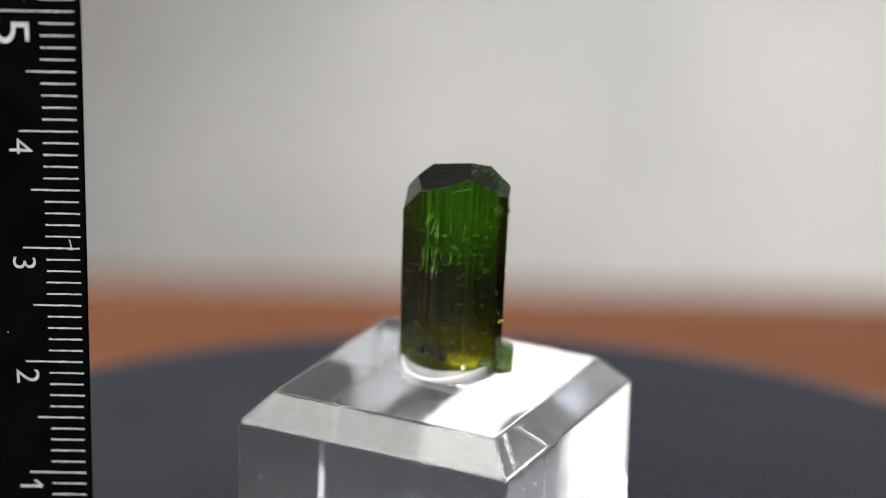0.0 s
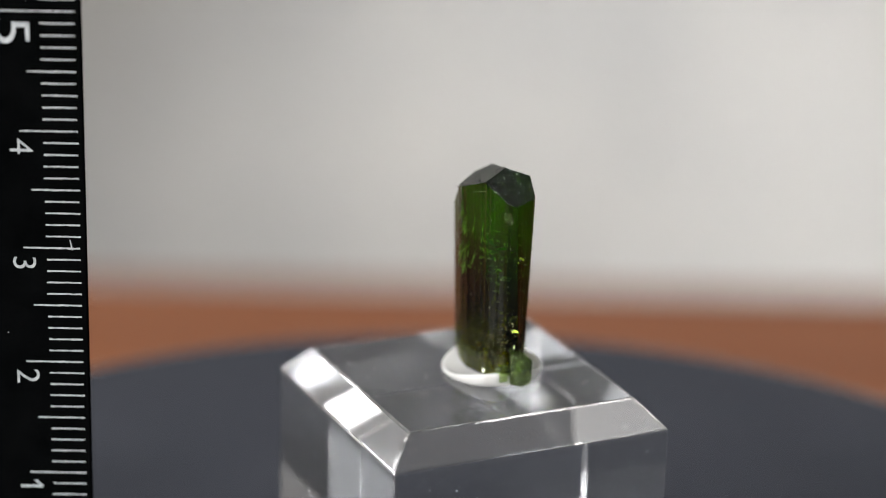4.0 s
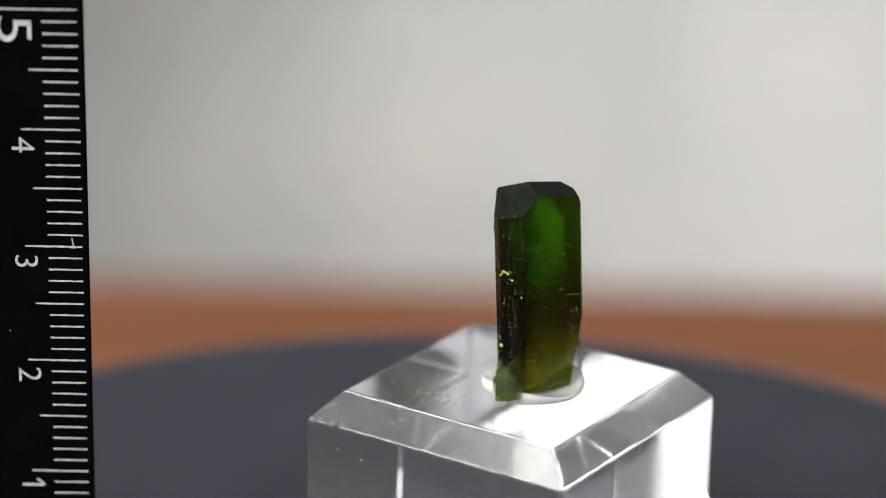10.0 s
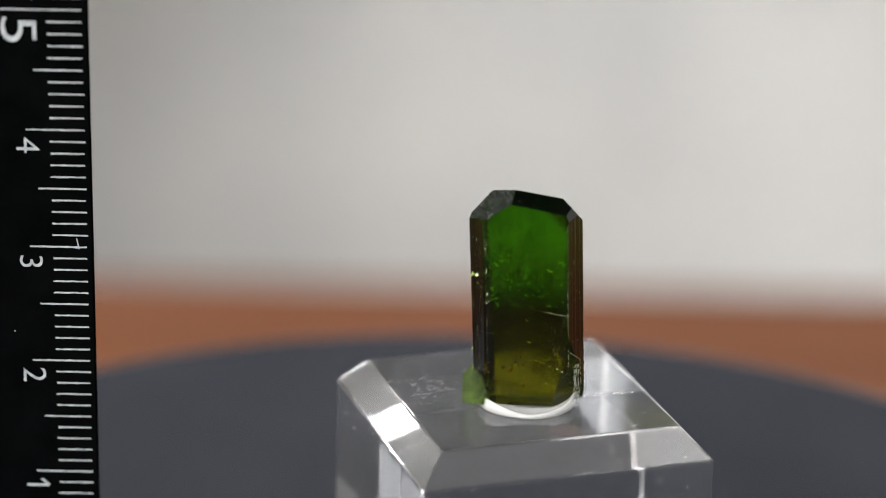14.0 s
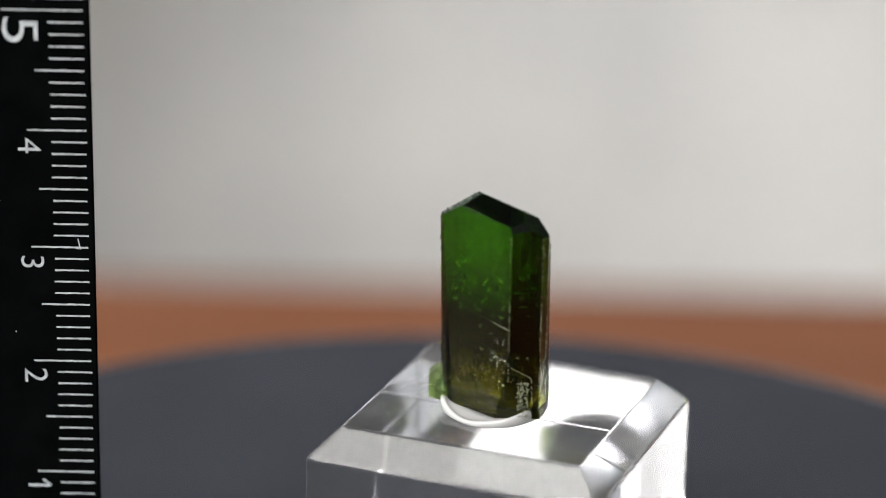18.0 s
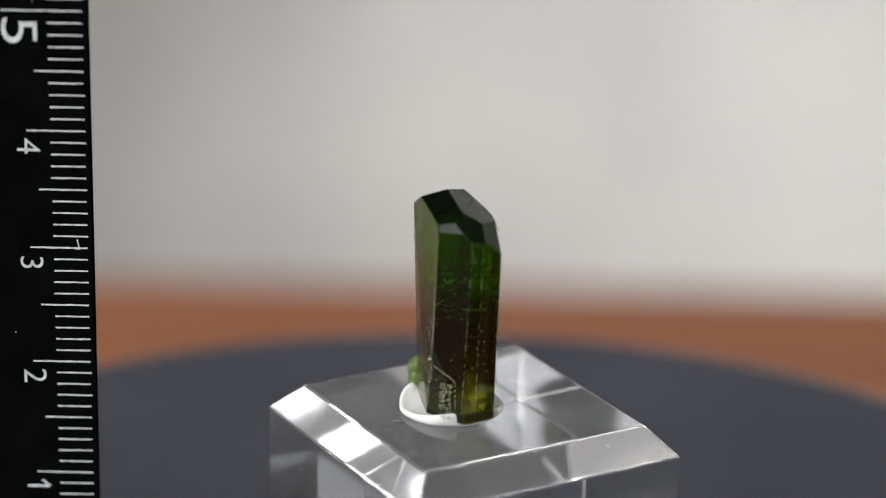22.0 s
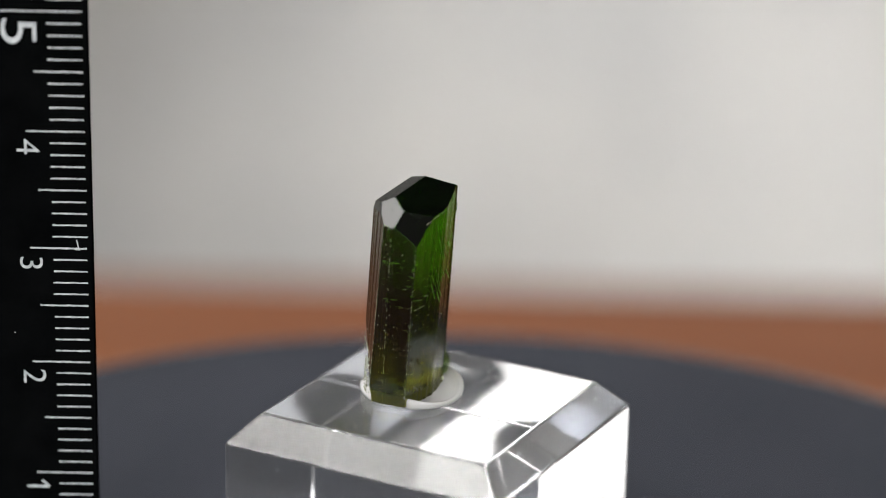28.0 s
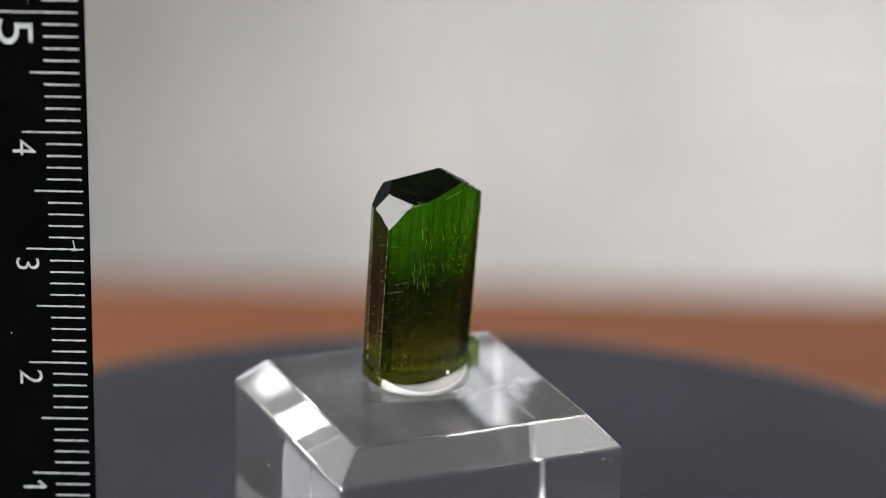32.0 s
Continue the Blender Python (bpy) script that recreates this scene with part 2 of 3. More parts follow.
thing("wall_east", box(X1, X1 + 0.1, Y0, Y1, -0.05, H + 0.05), PLASTER, Matrix(), "plain grey plaster wall", "wall", kind="structure")

# ---- table ----
table = thing("table", None, None, pose(0, 0, 0), "reddish-brown wooden table with a smooth top", "table")
part("tabletop", box(-0.60, 0.60, -0.50, 0.290, TABLE_Z - 0.03, TABLE_Z, 0.003), WOOD, table)
for lx in (-0.56, 0.56):
    for ly in (-0.46, 0.248):
        part("leg", box(lx - 0.025, lx + 0.025, ly - 0.025, ly + 0.025, 0.0, TABLE_Z - 0.03, 0.003), WOOD, table)

# ---- turntable ----
turntable = thing("turntable", None, None, pose(0, 0, TABLE_Z), "round dark grey turntable turning slowly on the wooden table", "turntable")
base = part("base", lathe([(0, 0), (0.055, 0), (0.057, 0.002), (0.057, 0.063), (0.055, 0.065), (0, 0.065)]), BASE, turntable, "round black plastic base")
platter = part("platter", lathe([(0, 0.066), (0.0655, 0.066), (0.067, 0.0675), (0.067, 0.0735), (0.0662, 0.0746), (0.0650, 0.075), (0.03, 0.075), (0, 0.075)], 160), PLATTER, turntable, "matte dark grey platter")

# ---- acrylic block ----
BX0, BX1, BY0, BY1 = -15.92, 9.05, -10.74, 14.38
BCX, BCY = (BX0 + BX1) / 2, (BY0 + BY1) / 2
HX, HY, INSET, DROP, TALL = (BX1 - BX0) / 2, (BY1 - BY0) / 2, 2.22, 2.42, 19.97


def block_solid():
    bm = bmesh.new()
    rings = []
    for dx, z in ((0, 0.0), (0, TALL - DROP), (INSET, TALL)):
        rings.append([bm.verts.new(((sx * (HX - dx)) * MM, (sy * (HY - dx)) * MM, z * MM)) for sx, sy in ((-1, -1), (1, -1), (1, 1), (-1, 1))])
    bm.faces.new(rings[0][::-1])
    bm.faces.new(rings[2])
    for a, b in zip(rings, rings[1:]):
        for i in range(4):
            j = (i + 1) % 4
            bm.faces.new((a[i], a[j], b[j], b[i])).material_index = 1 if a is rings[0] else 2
    bmesh.ops.bevel(bm, geom=bm.edges[:], offset=0.16 * MM, segments=2, profile=0.5, affect="EDGES")
    return bm


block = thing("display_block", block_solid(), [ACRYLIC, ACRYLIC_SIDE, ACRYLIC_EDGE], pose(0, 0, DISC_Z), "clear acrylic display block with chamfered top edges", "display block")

scuffs = bmesh.new()


def scratch(bm, x, y, length, width, turn_):
    """A hair-thin scratch on the block's top."""
    c, s_ = math.cos(turn_), math.sin(turn_)
    quad = [(-length / 2, -width / 2), (length / 2, -width / 2), (length / 2, width / 2), (-length / 2, width / 2)]
    bm.faces.new([bm.verts.new(((x - BCX + a * c - b * s_) * MM, (y - BCY + a * s_ + b * c) * MM, (TALL + 0.004) * MM)) for a, b in quad])


for k in range(80):
    scratch(scuffs, 3.6 + 1.5 * random.gauss(0, 1) * 0.8, -0.5 + 2.2 * random.gauss(0, 1) * 0.8, random.uniform(0.15, 0.7), 0.022, random.gauss(0.5, 0.3))
for k in range(60):
    scratch(scuffs, random.uniform(BX0 + 3, BX1 - 3), random.uniform(BY0 + 3, BY1 - 3), random.uniform(0.1, 1.2), 0.018, random.uniform(0, 3))
tagged(part("scratch", scuffs, MARK, block, "fine scratches on the top"), kind="stuff")
for x, y, z in ((HX, -7.0, 15.2), (HX, -9.4, 15.6), (-4.5, -HY, 12.6), (3.0, -HY, 10.0), (-HX, 4.0, 13.0), (-HX, -6.0, 11.0), (2.0, HY, 12.0), (6.5, HY, 14.2)):
    dot = bmesh.new()
    bmesh.ops.create_icosphere(dot, subdivisions=1, radius=random.uniform(0.05, 0.10) * MM, matrix=Matrix.Translation((x * MM, y * MM, z * MM)))
    part("dust_speck", dot, MARK, block)

# ---- putty under the crystal ----
PX, PY = -3.25, 3.75


def putty_solid():
    bm = bmesh.new()
    steps = 64
    rings = []
    for r, z in ((3.95, 0.0), (4.16, 0.06), (4.28, 0.28), (4.33, 0.60), (4.33, 0.88), (4.28, 1.02), (4.16, 1.09), (4.02, 1.05), (3.86, 0.90), (3.66, 0.70), (3.2, 0.58), (2.3, 0.55)):
        ring = []
        for i in range(steps):
            a = 2 * math.pi * i / steps
            k = 1 + 0.035 * noise.noise(Vector((math.cos(a) * 1.5, math.sin(a) * 1.5, 2.0)))
            lift = 0.40 + 0.85 * math.cos(a + 0.21) ** 2 + 0.2 * noise.noise(Vector((math.cos(a) * 1.2 + 5, math.sin(a) * 1.2, 0.5)))
            ring.append(bm.verts.new((r * k * math.cos(a) * MM, r * k * math.sin(a) * MM, z * lift * MM)))
        rings.append(ring)
    for a, b in zip(rings, rings[1:]):
        for i in range(steps):
            j = (i + 1) % steps
            bm.faces.new((a[i], a[j], b[j], b[i]))
    bm.faces.new(rings[0][::-1])
    bm.faces.new(rings[-1])
    return bm


putty = smooth(thing("mounting_putty", putty_solid(), WAX, pose(0, 0, TOP_Z), "small round pad of translucent white putty on the acrylic block", "putty"))

# ---- crystal ----
GX, GY, GZ = -3.3, 3.9, 0.45       # its foot, in millimetres from the axis and the block's top
UPPER = [(1.89, 3.24), (1.27, 4.86), (0.91, 5.14), (-5.46, 6.66), (-7.43, 4.59), (-7.60, 3.67), (-7.03, 1.59), (-4.06, 0.90), (-3.27, 0.96), (-0.58, 1.53), (1.43, 2.53)]
LOWER = [(1.46, 3.78), (0.84, 4.73), (0.06, 5.13), (-5.75, 7.17), (-7.71, 5.28), (-7.74, 4.06), (-7.40, 2.07), (-4.69, 1.50), (-3.76, 1.46), (-1.12, 1.90), (0.93, 2.89)]
Z_UP, Z_LOW = 14.0, 3.0             # heights of the two outlines of the slightly leaning prism


def corner(i, z):
    """The i-th corner of the prism's outline at a height."""
    k = (z - Z_LOW) / (Z_UP - Z_LOW)
    (ax, ay), (bx, by) = LOWER[i % len(LOWER)], UPPER[i % len(UPPER)]
    return ax + (bx - ax) * k, ay + (by - ay) * k


def local(x, y, z):
    return Vector(((x - GX) * MM, (y - GY) * MM, (z - GZ) * MM))


def grown_outline():
    """The prism's outline with fine growth ribs; gives (side, share of the side, depth) for each rib."""
    ribs = []
    for i in range(len(UPPER)):
        (ax, ay), (bx, by) = corner(i, 8), corner(i + 1, 8)
        long = math.hypot(bx - ax, by - ay)
        depth = 0.085 if i in (6, 7, 8, 9) else 0.040
        ribs.append((i, 0.0, 0.0))
        if i == 2:          # the smooth broad face
            continue
        at = 0.0
        while True:
            at += random.choice((0.08, 0.12, 0.18, 0.28, 0.45))
            if at > long - 0.08:
                break
            ribs.append((i, at / long, depth * random.random() ** 1.5))
    return ribs


def rib_point(i, u, depth, z):
    (ax, ay), (bx, by) = corner(i, z), corner(i + 1, z)
    long = math.hypot(bx - ax, by - ay)
    nx, ny = (by - ay) / long, -(bx - ax) / long
    if nx * (-3.3 - ax) + ny * (3.9 - ay) < 0:
        nx, ny = -nx, -ny
    return local(ax + (bx - ax) * u + nx * depth, ay + (by - ay) * u + ny * depth, z)


def crystal_solid():
    """0 smooth broad face, 1 striated broad faces, 2 broken end, 3 narrow sides, 4 roof, 5 corner facets, 6 other
    narrow sides, 7 wavy roof; 2 to 7 have shade in their tint.
    """
    facets = [((-3.83, 4.64, 17.92), (-0.135, 0.373, 0.918)),     # roof over the smooth broad face
              ((-3.09, 3.28, 18.03), (-0.261, -0.382, 0.887)),    # roof over the striated broad face
              ((-0.33, 3.64, 17.72), (0.525, 0.007, 0.851)),      # broken end
              ((-6.57, 4.19, 16.75), (-0.740, 0.053, 0.671)),     # corner facets, given the strongest reflection
              ((-6.62, 2.48, 15.94), (-0.676, -0.565, 0.473)),
              ((-5.34, 6.50, 16.62), (-0.685, 0.645, 0.343)),       # narrow bevel, with the same strong reflection
              ((-5.70, 7.00, 6.9), (-0.42, 0.90, -0.12)),         # chipped corner above the foot
              ((GX, GY, GZ), (0.02, 0.03, -1))]
    planes = [(local(*p), Vector(n).normalized()) for p, n in facets]
    bm = bmesh.new()
    ribs = grown_outline()
    rings = [[bm.verts.new(rib_point(i, u, d, z)) for i, u, d in ribs] for z in (0.0, 20.0)]
    for k, (i, u, d) in enumerate(ribs):
        j = (k + 1) % len(ribs)
        f = bm.faces.new((rings[0][k], rings[0][j], rings[1][j], rings[1][k]))
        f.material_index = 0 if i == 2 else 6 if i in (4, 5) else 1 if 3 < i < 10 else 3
    bm.faces.new(rings[0][::-1])
    bm.faces.new(rings[1])
    bmesh.ops.recalc_face_normals(bm, faces=bm.faces[:])
    for co, no in planes:
        bmesh.ops.bisect_plane(bm, geom=bm.verts[:] + bm.edges[:] + bm.faces[:], plane_co=co, plane_no=no, clear_outer=True, dist=1e-7)
        rim = [e for e in bm.edges if e.is_boundary]
        if rim:
            for f in bmesh.ops.holes_fill(bm, edges=rim)["faces"]:
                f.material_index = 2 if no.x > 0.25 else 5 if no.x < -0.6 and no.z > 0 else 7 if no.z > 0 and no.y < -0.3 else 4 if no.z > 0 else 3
    bmesh.ops.recalc_face_normals(bm, faces=bm.faces[:])
    return bm


crystal = thing("crystal", None, None, pose(0, 0, TOP_Z), "upright green tourmaline crystal with an olive-brown foot", "crystal")
bm = crystal_solid()
bm.normal_update()
solid = bm.copy()
sharp = [e for e in bm.edges if len(e.link_faces) == 2 and e.calc_face_angle() > 0.42]
bmesh.ops.bevel(bm, geom=sharp, offset=0.03 * MM, segments=1, profile=0.5, affect="EDGES")
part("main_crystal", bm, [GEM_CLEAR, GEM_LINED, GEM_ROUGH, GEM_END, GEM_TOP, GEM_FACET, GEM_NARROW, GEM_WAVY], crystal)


def side_crystal(cx, cy, z0, z1, r, sides, twist, slant):
    planes = []
    for i in range(sides):
        a = twist + 2 * math.pi * i / sides
        n = Vector((math.cos(a), math.sin(a), 0.03 * math.sin(5 * i)))
        planes.append((local(cx + r * (0.85 + 0.3 * random.random()) * n.x, cy + r * (0.85 + 0.3 * random.random()) * n.y, (z0 + z1) / 2), n))
    planes.append((local(cx, cy, z1), Vector((slant[0], slant[1], 1)).normalized()))
    planes.append((local(cx, cy, z1 + 0.1), Vector((-slant[1], slant[0] + 0.5, 1)).normalized()))
    planes.append((local(cx, cy, z0), Vector((0, 0.1, -1)).normalized()))
    return carve(planes)


part("side_crystal", side_crystal(1.50, 4.15, 0.60, 3.20, 0.95, 9, 0.3, (0.6, 0.25)), GEM_PALE, crystal, "short pale green crystal grown at the foot")
part("side_crystal", side_crystal(0.95, 4.75, 0.60, 2.05, 0.55, 7, 0.8, (0.1, 0.9)), GEM_PALE, crystal, "stubby pale green crystal grown at the foot")


part("side_crystal", side_crystal(0.45, 2.95, 0.60, 1.85, 0.62, 7, 0.5, (-0.9, 0.3)), GEM_PALE, crystal, "low pale green wedge grown at the foot")


def face_point(i, u, z, out=0.0):
    """A place on the i-th side of the prism: u along it, z above the block."""
    (ax, ay), (bx, by) = corner(i, z), corner(i + 1, z)
    d = Vector((bx - ax, by - ay)).normalized()
    n = Vector((-d.y, d.x))
    if n.dot(Vector((-3.3 - ax, 3.9 - ay))) > 0:
        n = -n
    x, y = ax + (bx - ax) * u, ay + (by - ay) * u
    return local(x + n.x * out, y + n.y * out, z), Vector((d.x, d.y, 0)), Vector((n.x, n.y, 0))


def chip(bm, i, u, z, w, h, tilt=0.0, thick=0.03):
    """A small irregular flake that lies on a side of the prism."""
    p, d, n = face_point(i, u, z, 0.005)
    e = Vector((0, 0, 1))
    ring, k = [], random.randint(5, 7)
    for j in range(k):
        a = 2 * math.pi * j / k
        r = 0.6 + 0.4 * random.random()
        x, y = w / 2 * r * math.cos(a), h / 2 * r * math.sin(a)
        x, y = x * math.cos(tilt) - y * math.sin(tilt), x * math.sin(tilt) + y * math.cos(tilt)
        ring.append(p + (d * x + e * y) * MM)
    low = [bm.verts.new(v - n * 0.02 * MM) for v in ring]
    top = [bm.verts.new(p + (v - p) * 0.75 + n * thick * (0.6 + 0.6 * random.random()) * MM) for v in ring]
    for j in range(k):
        bm.faces.new((low[j], low[(j + 1) % k], top[(j + 1) % k], top[j]))
    bm.faces.new(top)


def flake(bm, p, n, w, h, jitter=0.3, roll=0.0):
    """A small flat-faced glint that sits half sunk at p and looks along n."""
    n = (n + Vector((random.gauss(0, jitter), random.gauss(0, jitter), random.gauss(0, jitter)))).normalized()
    e = Vector((0, 0, 1))
    d = e.cross(n).normalized() if abs(n.z) < 0.95 else Vector((1, 0, 0))
    e = n.cross(d)
    roll = random.uniform(-roll, roll)
    d, e = d * math.cos(roll) + e * math.sin(roll), e * math.cos(roll) - d * math.sin(roll)
    k = random.randint(5, 7)
    ring = []
    for j in range(k):
        a = 2 * math.pi * j / k
        r = 0.55 + 0.45 * random.random()
        ring.append(bm.verts.new(p + (d * w / 2 * r * math.cos(a) + e * h / 2 * r * math.sin(a) + n * 0.03) * MM))
    low = bm.verts.new(p - n * 0.08 * MM)
    for j in range(k):
        bm.faces.new((ring[(j + 1) % k], ring[j], low))
    bm.faces.new(ring)


def line_of_chips(bm, i, u0, z0, u1, z1, width, gaps=0.25, wave=0.1):
    """A broken bright line across a side, such as a growth step or a worn edge."""
    a, b = face_point(i, u0, z0)[0], face_point(i, u1, z1)[0]
    long = (b - a).length / MM
    steps = max(3, int(long / 0.22))
    d = face_point(i, 0.5, 5)[1]
    tilt = math.atan2((b - a).z, (b - a).dot(d))
    for s in range(steps):
        if random.random() < gaps:
            continue
        f = (s + 0.5) / steps
        chip(bm, i, u0 + (u1 - u0) * f, z0 + (z1 - z0) * f + wave * 0.5 * noise.noise(Vector((s * 0.7, z0, u0))), 0.3, width * (0.6 + 0.8 * random.random()), tilt)


# worn edges and growth steps
wear = bmesh.new()
line_of_chips(wear, 2, 0.20, 9.45, 0.99, 8.35, 0.075, 0.12)
line_of_chips(wear, 2, 0.45, 4.9, 0.95, 3.5, 0.13, 0.35, 0.3)
line_of_chips(wear, 2, 0.08, 14.6, 0.45, 15.9, 0.05, 0.25)
line_of_chips(wear, 2, 0.985, 16.4, 0.985, 4.0, 0.05, 0.25)
line_of_chips(wear, 3, 0.985, 15.8, 0.985, 1.0, 0.04, 0.35)
line_of_chips(wear, 4, 0.97, 15.0, 0.97, 1.5, 0.035, 0.5)
line_of_chips(wear, 5, 0.97, 14.6, 0.97, 1.0, 0.05, 0.3)
line_of_chips(wear, 3, 0.05, 5.2, 0.72, 4.1, 0.10, 0.1)
line_of_chips(wear, 3, 0.72, 4.1, 0.80, 0.9, 0.07, 0.3)
line_of_chips(wear, 8, 0.35, 16.7, 0.95, 17.2, 0.06, 0.2)
line_of_chips(wear, 6, 0.30, 16.0, 0.95, 16.6, 0.05, 0.3)
line_of_chips(wear, 6, 0.10, 8.8, 0.60, 8.9, 0.04, 0.4)
line_of_chips(wear, 6, 0.25, 9.5, 0.95, 9.9, 0.04, 0.4)
line_of_chips(wear, 9, 0.05, 11.3, 0.6, 11.2, 0.06, 0.3)
for k in range(110):        # crackled patch at the foot
    f = random.random()
    chip(wear, 3, 0.28 + 0.40 * random.random(), 0.8 + 3.0 * f, 0.18 + 0.4 * random.random(), 0.03 + 0.03 * random.random(), random.choice((0.0, 0.15, 1.4, 1.55, 0.7)))
bands = bmesh.new()
for k in range(24):        # scratched bands on the smooth face
    u = 0.55 + 0.40 * random.random()
    p, d, n = face_point(2, u, random.choice((7.7, 5.7)) - 2.5 * (u - 0.75) + random.uniform(-0.6, 0.6))
    flake(bands, p, (n + Vector((-0.55, 0.0, 0.35))).normalized(), 0.028, 0.3 + 0.5 * random.random(), 0.10)
part("scratched_band", bands, SHEEN, crystal, "two bands of fine scratches")
part("wear", wear, CRUSH, crystal, "bright worn edges and growth steps")

for i, u, z, w, h in ((8, 0.98, 0.95, 0.42, 0.45), (9, 0.90, 15.3, 0.55, 1.3), (10, 0.25, 15.2, 0.65, 1.6), (6, 0.15, 2.4, 0.25, 0.5), (8, 0.9, 5.4, 0.16, 0.30), (10, 0.4, 6.2, 0.3, 0.45)):
    bm = bmesh.new()
    chip(bm, i, u, z, w, h, 0.2, 0.06)
    part("chip", bm, CRACK if z < 2 else GEM_PALE, crystal, "small pale chip")

specks = bmesh.new()
for k in range(100):
    i = random.choice((0, 3, 4, 5, 6, 8, 9, 9, 10))
    chip(specks, i, random.uniform(0.06, 0.94), random.choice((random.uniform(0.8, 8), random.uniform(0.8, 16))), random.uniform(0.04, 0.11), random.uniform(0.04, 0.16), random.uniform(-1, 1))
tagged(part("speck", specks, CRUSH, crystal, "tiny pale specks"), kind="stuff")

# grey flecks on the broken end; metal flakes stand in for glints on the narrow sides
glint_flakes, flecks = bmesh.new(), bmesh.new()
for f in solid.faces:
    n = f.normal.copy()
    if n.z > 0.06:
        rough = n.x > 0.25
        corners, mid = [v.co.copy() for v in f.verts], f.calc_center_median()
        fans = [(a, b, (a - mid).cross(b - mid).length) for a, b in zip(corners, corners[1:] + corners[:1])]
        for k in range(int(f.calc_area() * 1e6 * (9 if rough else 0.8))):
            a, b, _ = random.choices(fans, [q[2] for q in fans])[0]
            r = math.sqrt(random.random())
            p = mid + (a.lerp(b, random.random()) - mid) * r * 0.97
            long = 0.08 + 0.45 * random.random() ** 3
            flake(flecks, p, n, long, random.uniform(0.03, 0.10) if rough else 0.02, 0.7 if rough else 0.35, 1.5)
solid.free()
tagged(part("fleck", flecks, FLECK, crystal, "fine grey flecks on the broken end"), kind="stuff")
for i, u, z, w, h in ((0, 0.3, 11.5, 0.9, 0.8), (0, 0.6, 11.0, 0.5, 0.5), (0, 0.2, 9.0, 0.5, 0.3), (10, 0.5, 5.2, 0.6, 0.4), (10, 0.7, 3.8, 0.3, 0.6), (1, 0.5, 9.6, 0.4, 0.5), (0, 0.5, 7.0, 0.3, 0.4), (10, 0.4, 12.6, 0.4, 0.3), (9, 0.75, 9.8, 0.4, 0.3)):
    p, d, n = face_point(i, u, z)
    for k in range(2):
        q = p + (d * random.uniform(-0.4, 0.4) * w + Vector((0, 0, random.uniform(-0.5, 0.5) * h))) * MM
        flake(glint_flakes, q, (n + Vector((0, 0, 0.5))).normalized(), w * random.uniform(0.3, 0.6), h * random.uniform(0.2, 0.5), 0.25)
for k in range(44):         # fine upright streaks on the narrow sides
    p, d, n = face_point(random.choice((0, 0, 1, 1, 10)), random.uniform(0.05, 0.95), random.uniform(1.5, 15.0))
    flake(glint_flakes, p, (n + Vector((0, 0, 0.12))).normalized(), random.uniform(0.02, 0.05), random.uniform(0.15, 1.3), 0.12)
tagged(part("break", glint_flakes, GLINT, crystal, "metal flakes that stand in for glints beside the broken end"), kind="stuff")

# lime flakes whose colour stands in for flashes of light inside the stone
for i, u, z in ((0, 0.30, 11.7), (10, 0.62, 5.2)):
    spark = bmesh.new()
    p, d, n = face_point(i, u, z)
    for k in range(4):
        q = p + (d * random.uniform(-0.45, 0.45) + Vector((0, 0, random.uniform(-0.3, 0.3)))) * MM
        flake(spark, q, (n + Vector((0, 0, 0.35))).normalized(), random.uniform(0.15, 0.45), random.uniform(0.08, 0.22), 0.25, 1.2)
    part("sparkle", spark, SPARK, crystal, "lime-green flakes painted in place of an inner flash")

# flakes for cracks, with their glitter put into the colour
for spots in (((2, 0.25, 11.3), (2, 0.24, 13.4), (2, 0.60, 10.4), (2, 0.30, 10.9)), ((6, 0.75, 9.2), (7, 0.3, 9.8), (6, 0.85, 10.6), (7, 0.8, 11.2), (8, 0.2, 10.2)), ((8, 0.75, 10.8), (9, 0.2, 11.6), (8, 0.9, 12.6), (9, 0.5, 10.4)), ((6, 0.5, 1.6), (6, 0.7, 2.2), (5, 0.6, 1.5)), ((6, 0.04, 7.2), (5, 0.92, 6.9), (6, 0.10, 6.7), (6, 0.08, 1.7))):
    spark = bmesh.new()
    for i, u, z in spots:
        for k in range(4):
            p, d, n = face_point(i, u, z, -0.25)
            q = p + (d * random.uniform(-0.4, 0.4) + Vector((0, 0, random.uniform(-0.35, 0.35)))) * MM
            flake(spark, q, (n + Vector((0, 0, 0.4))).normalized(), random.uniform(0.10, 0.55), random.uniform(0.03, 0.12), 0.3, 1.3)
    part("sparkle", spark, SPARK, crystal, "yellow-green flakes for cracks and painted glitter under the face")

# near-white flakes: cracks, and inner reflections put in as colour
cracks = bmesh.new()
for k in range(48):
    z = random.choice((random.gauss(9.9, 0.6), random.gauss(9.0, 0.5), random.gauss(11.6, 1.2), random.gauss(6.0, 2.0), random.uniform(1.2, 15)))
    z = max(1.2, min(15.0, z))
    x = random.uniform(-6.8, 0.4)
    mid_y = 3.85 - 0.21 * (x + 3.3)
    p = local(x, mid_y + random.uniform(-1.4, 1.5) * (1.0 if x < -0.6 else 0.45), z)
    a = random.uniform(0, 2 * math.pi)
    big = random.random() ** 3
    flake(cracks, p, Vector((math.cos(a), math.sin(a), random.uniform(0.2, 1.0))).normalized(), 0.12 + 1.0 * big, 0.04 + 0.20 * big, 0.2, 0.9)
tagged(part("inner_flake", cracks, CRACK, crystal, "small pale flakes for cracks and painted sparkle inside the stone"), kind="stuff")

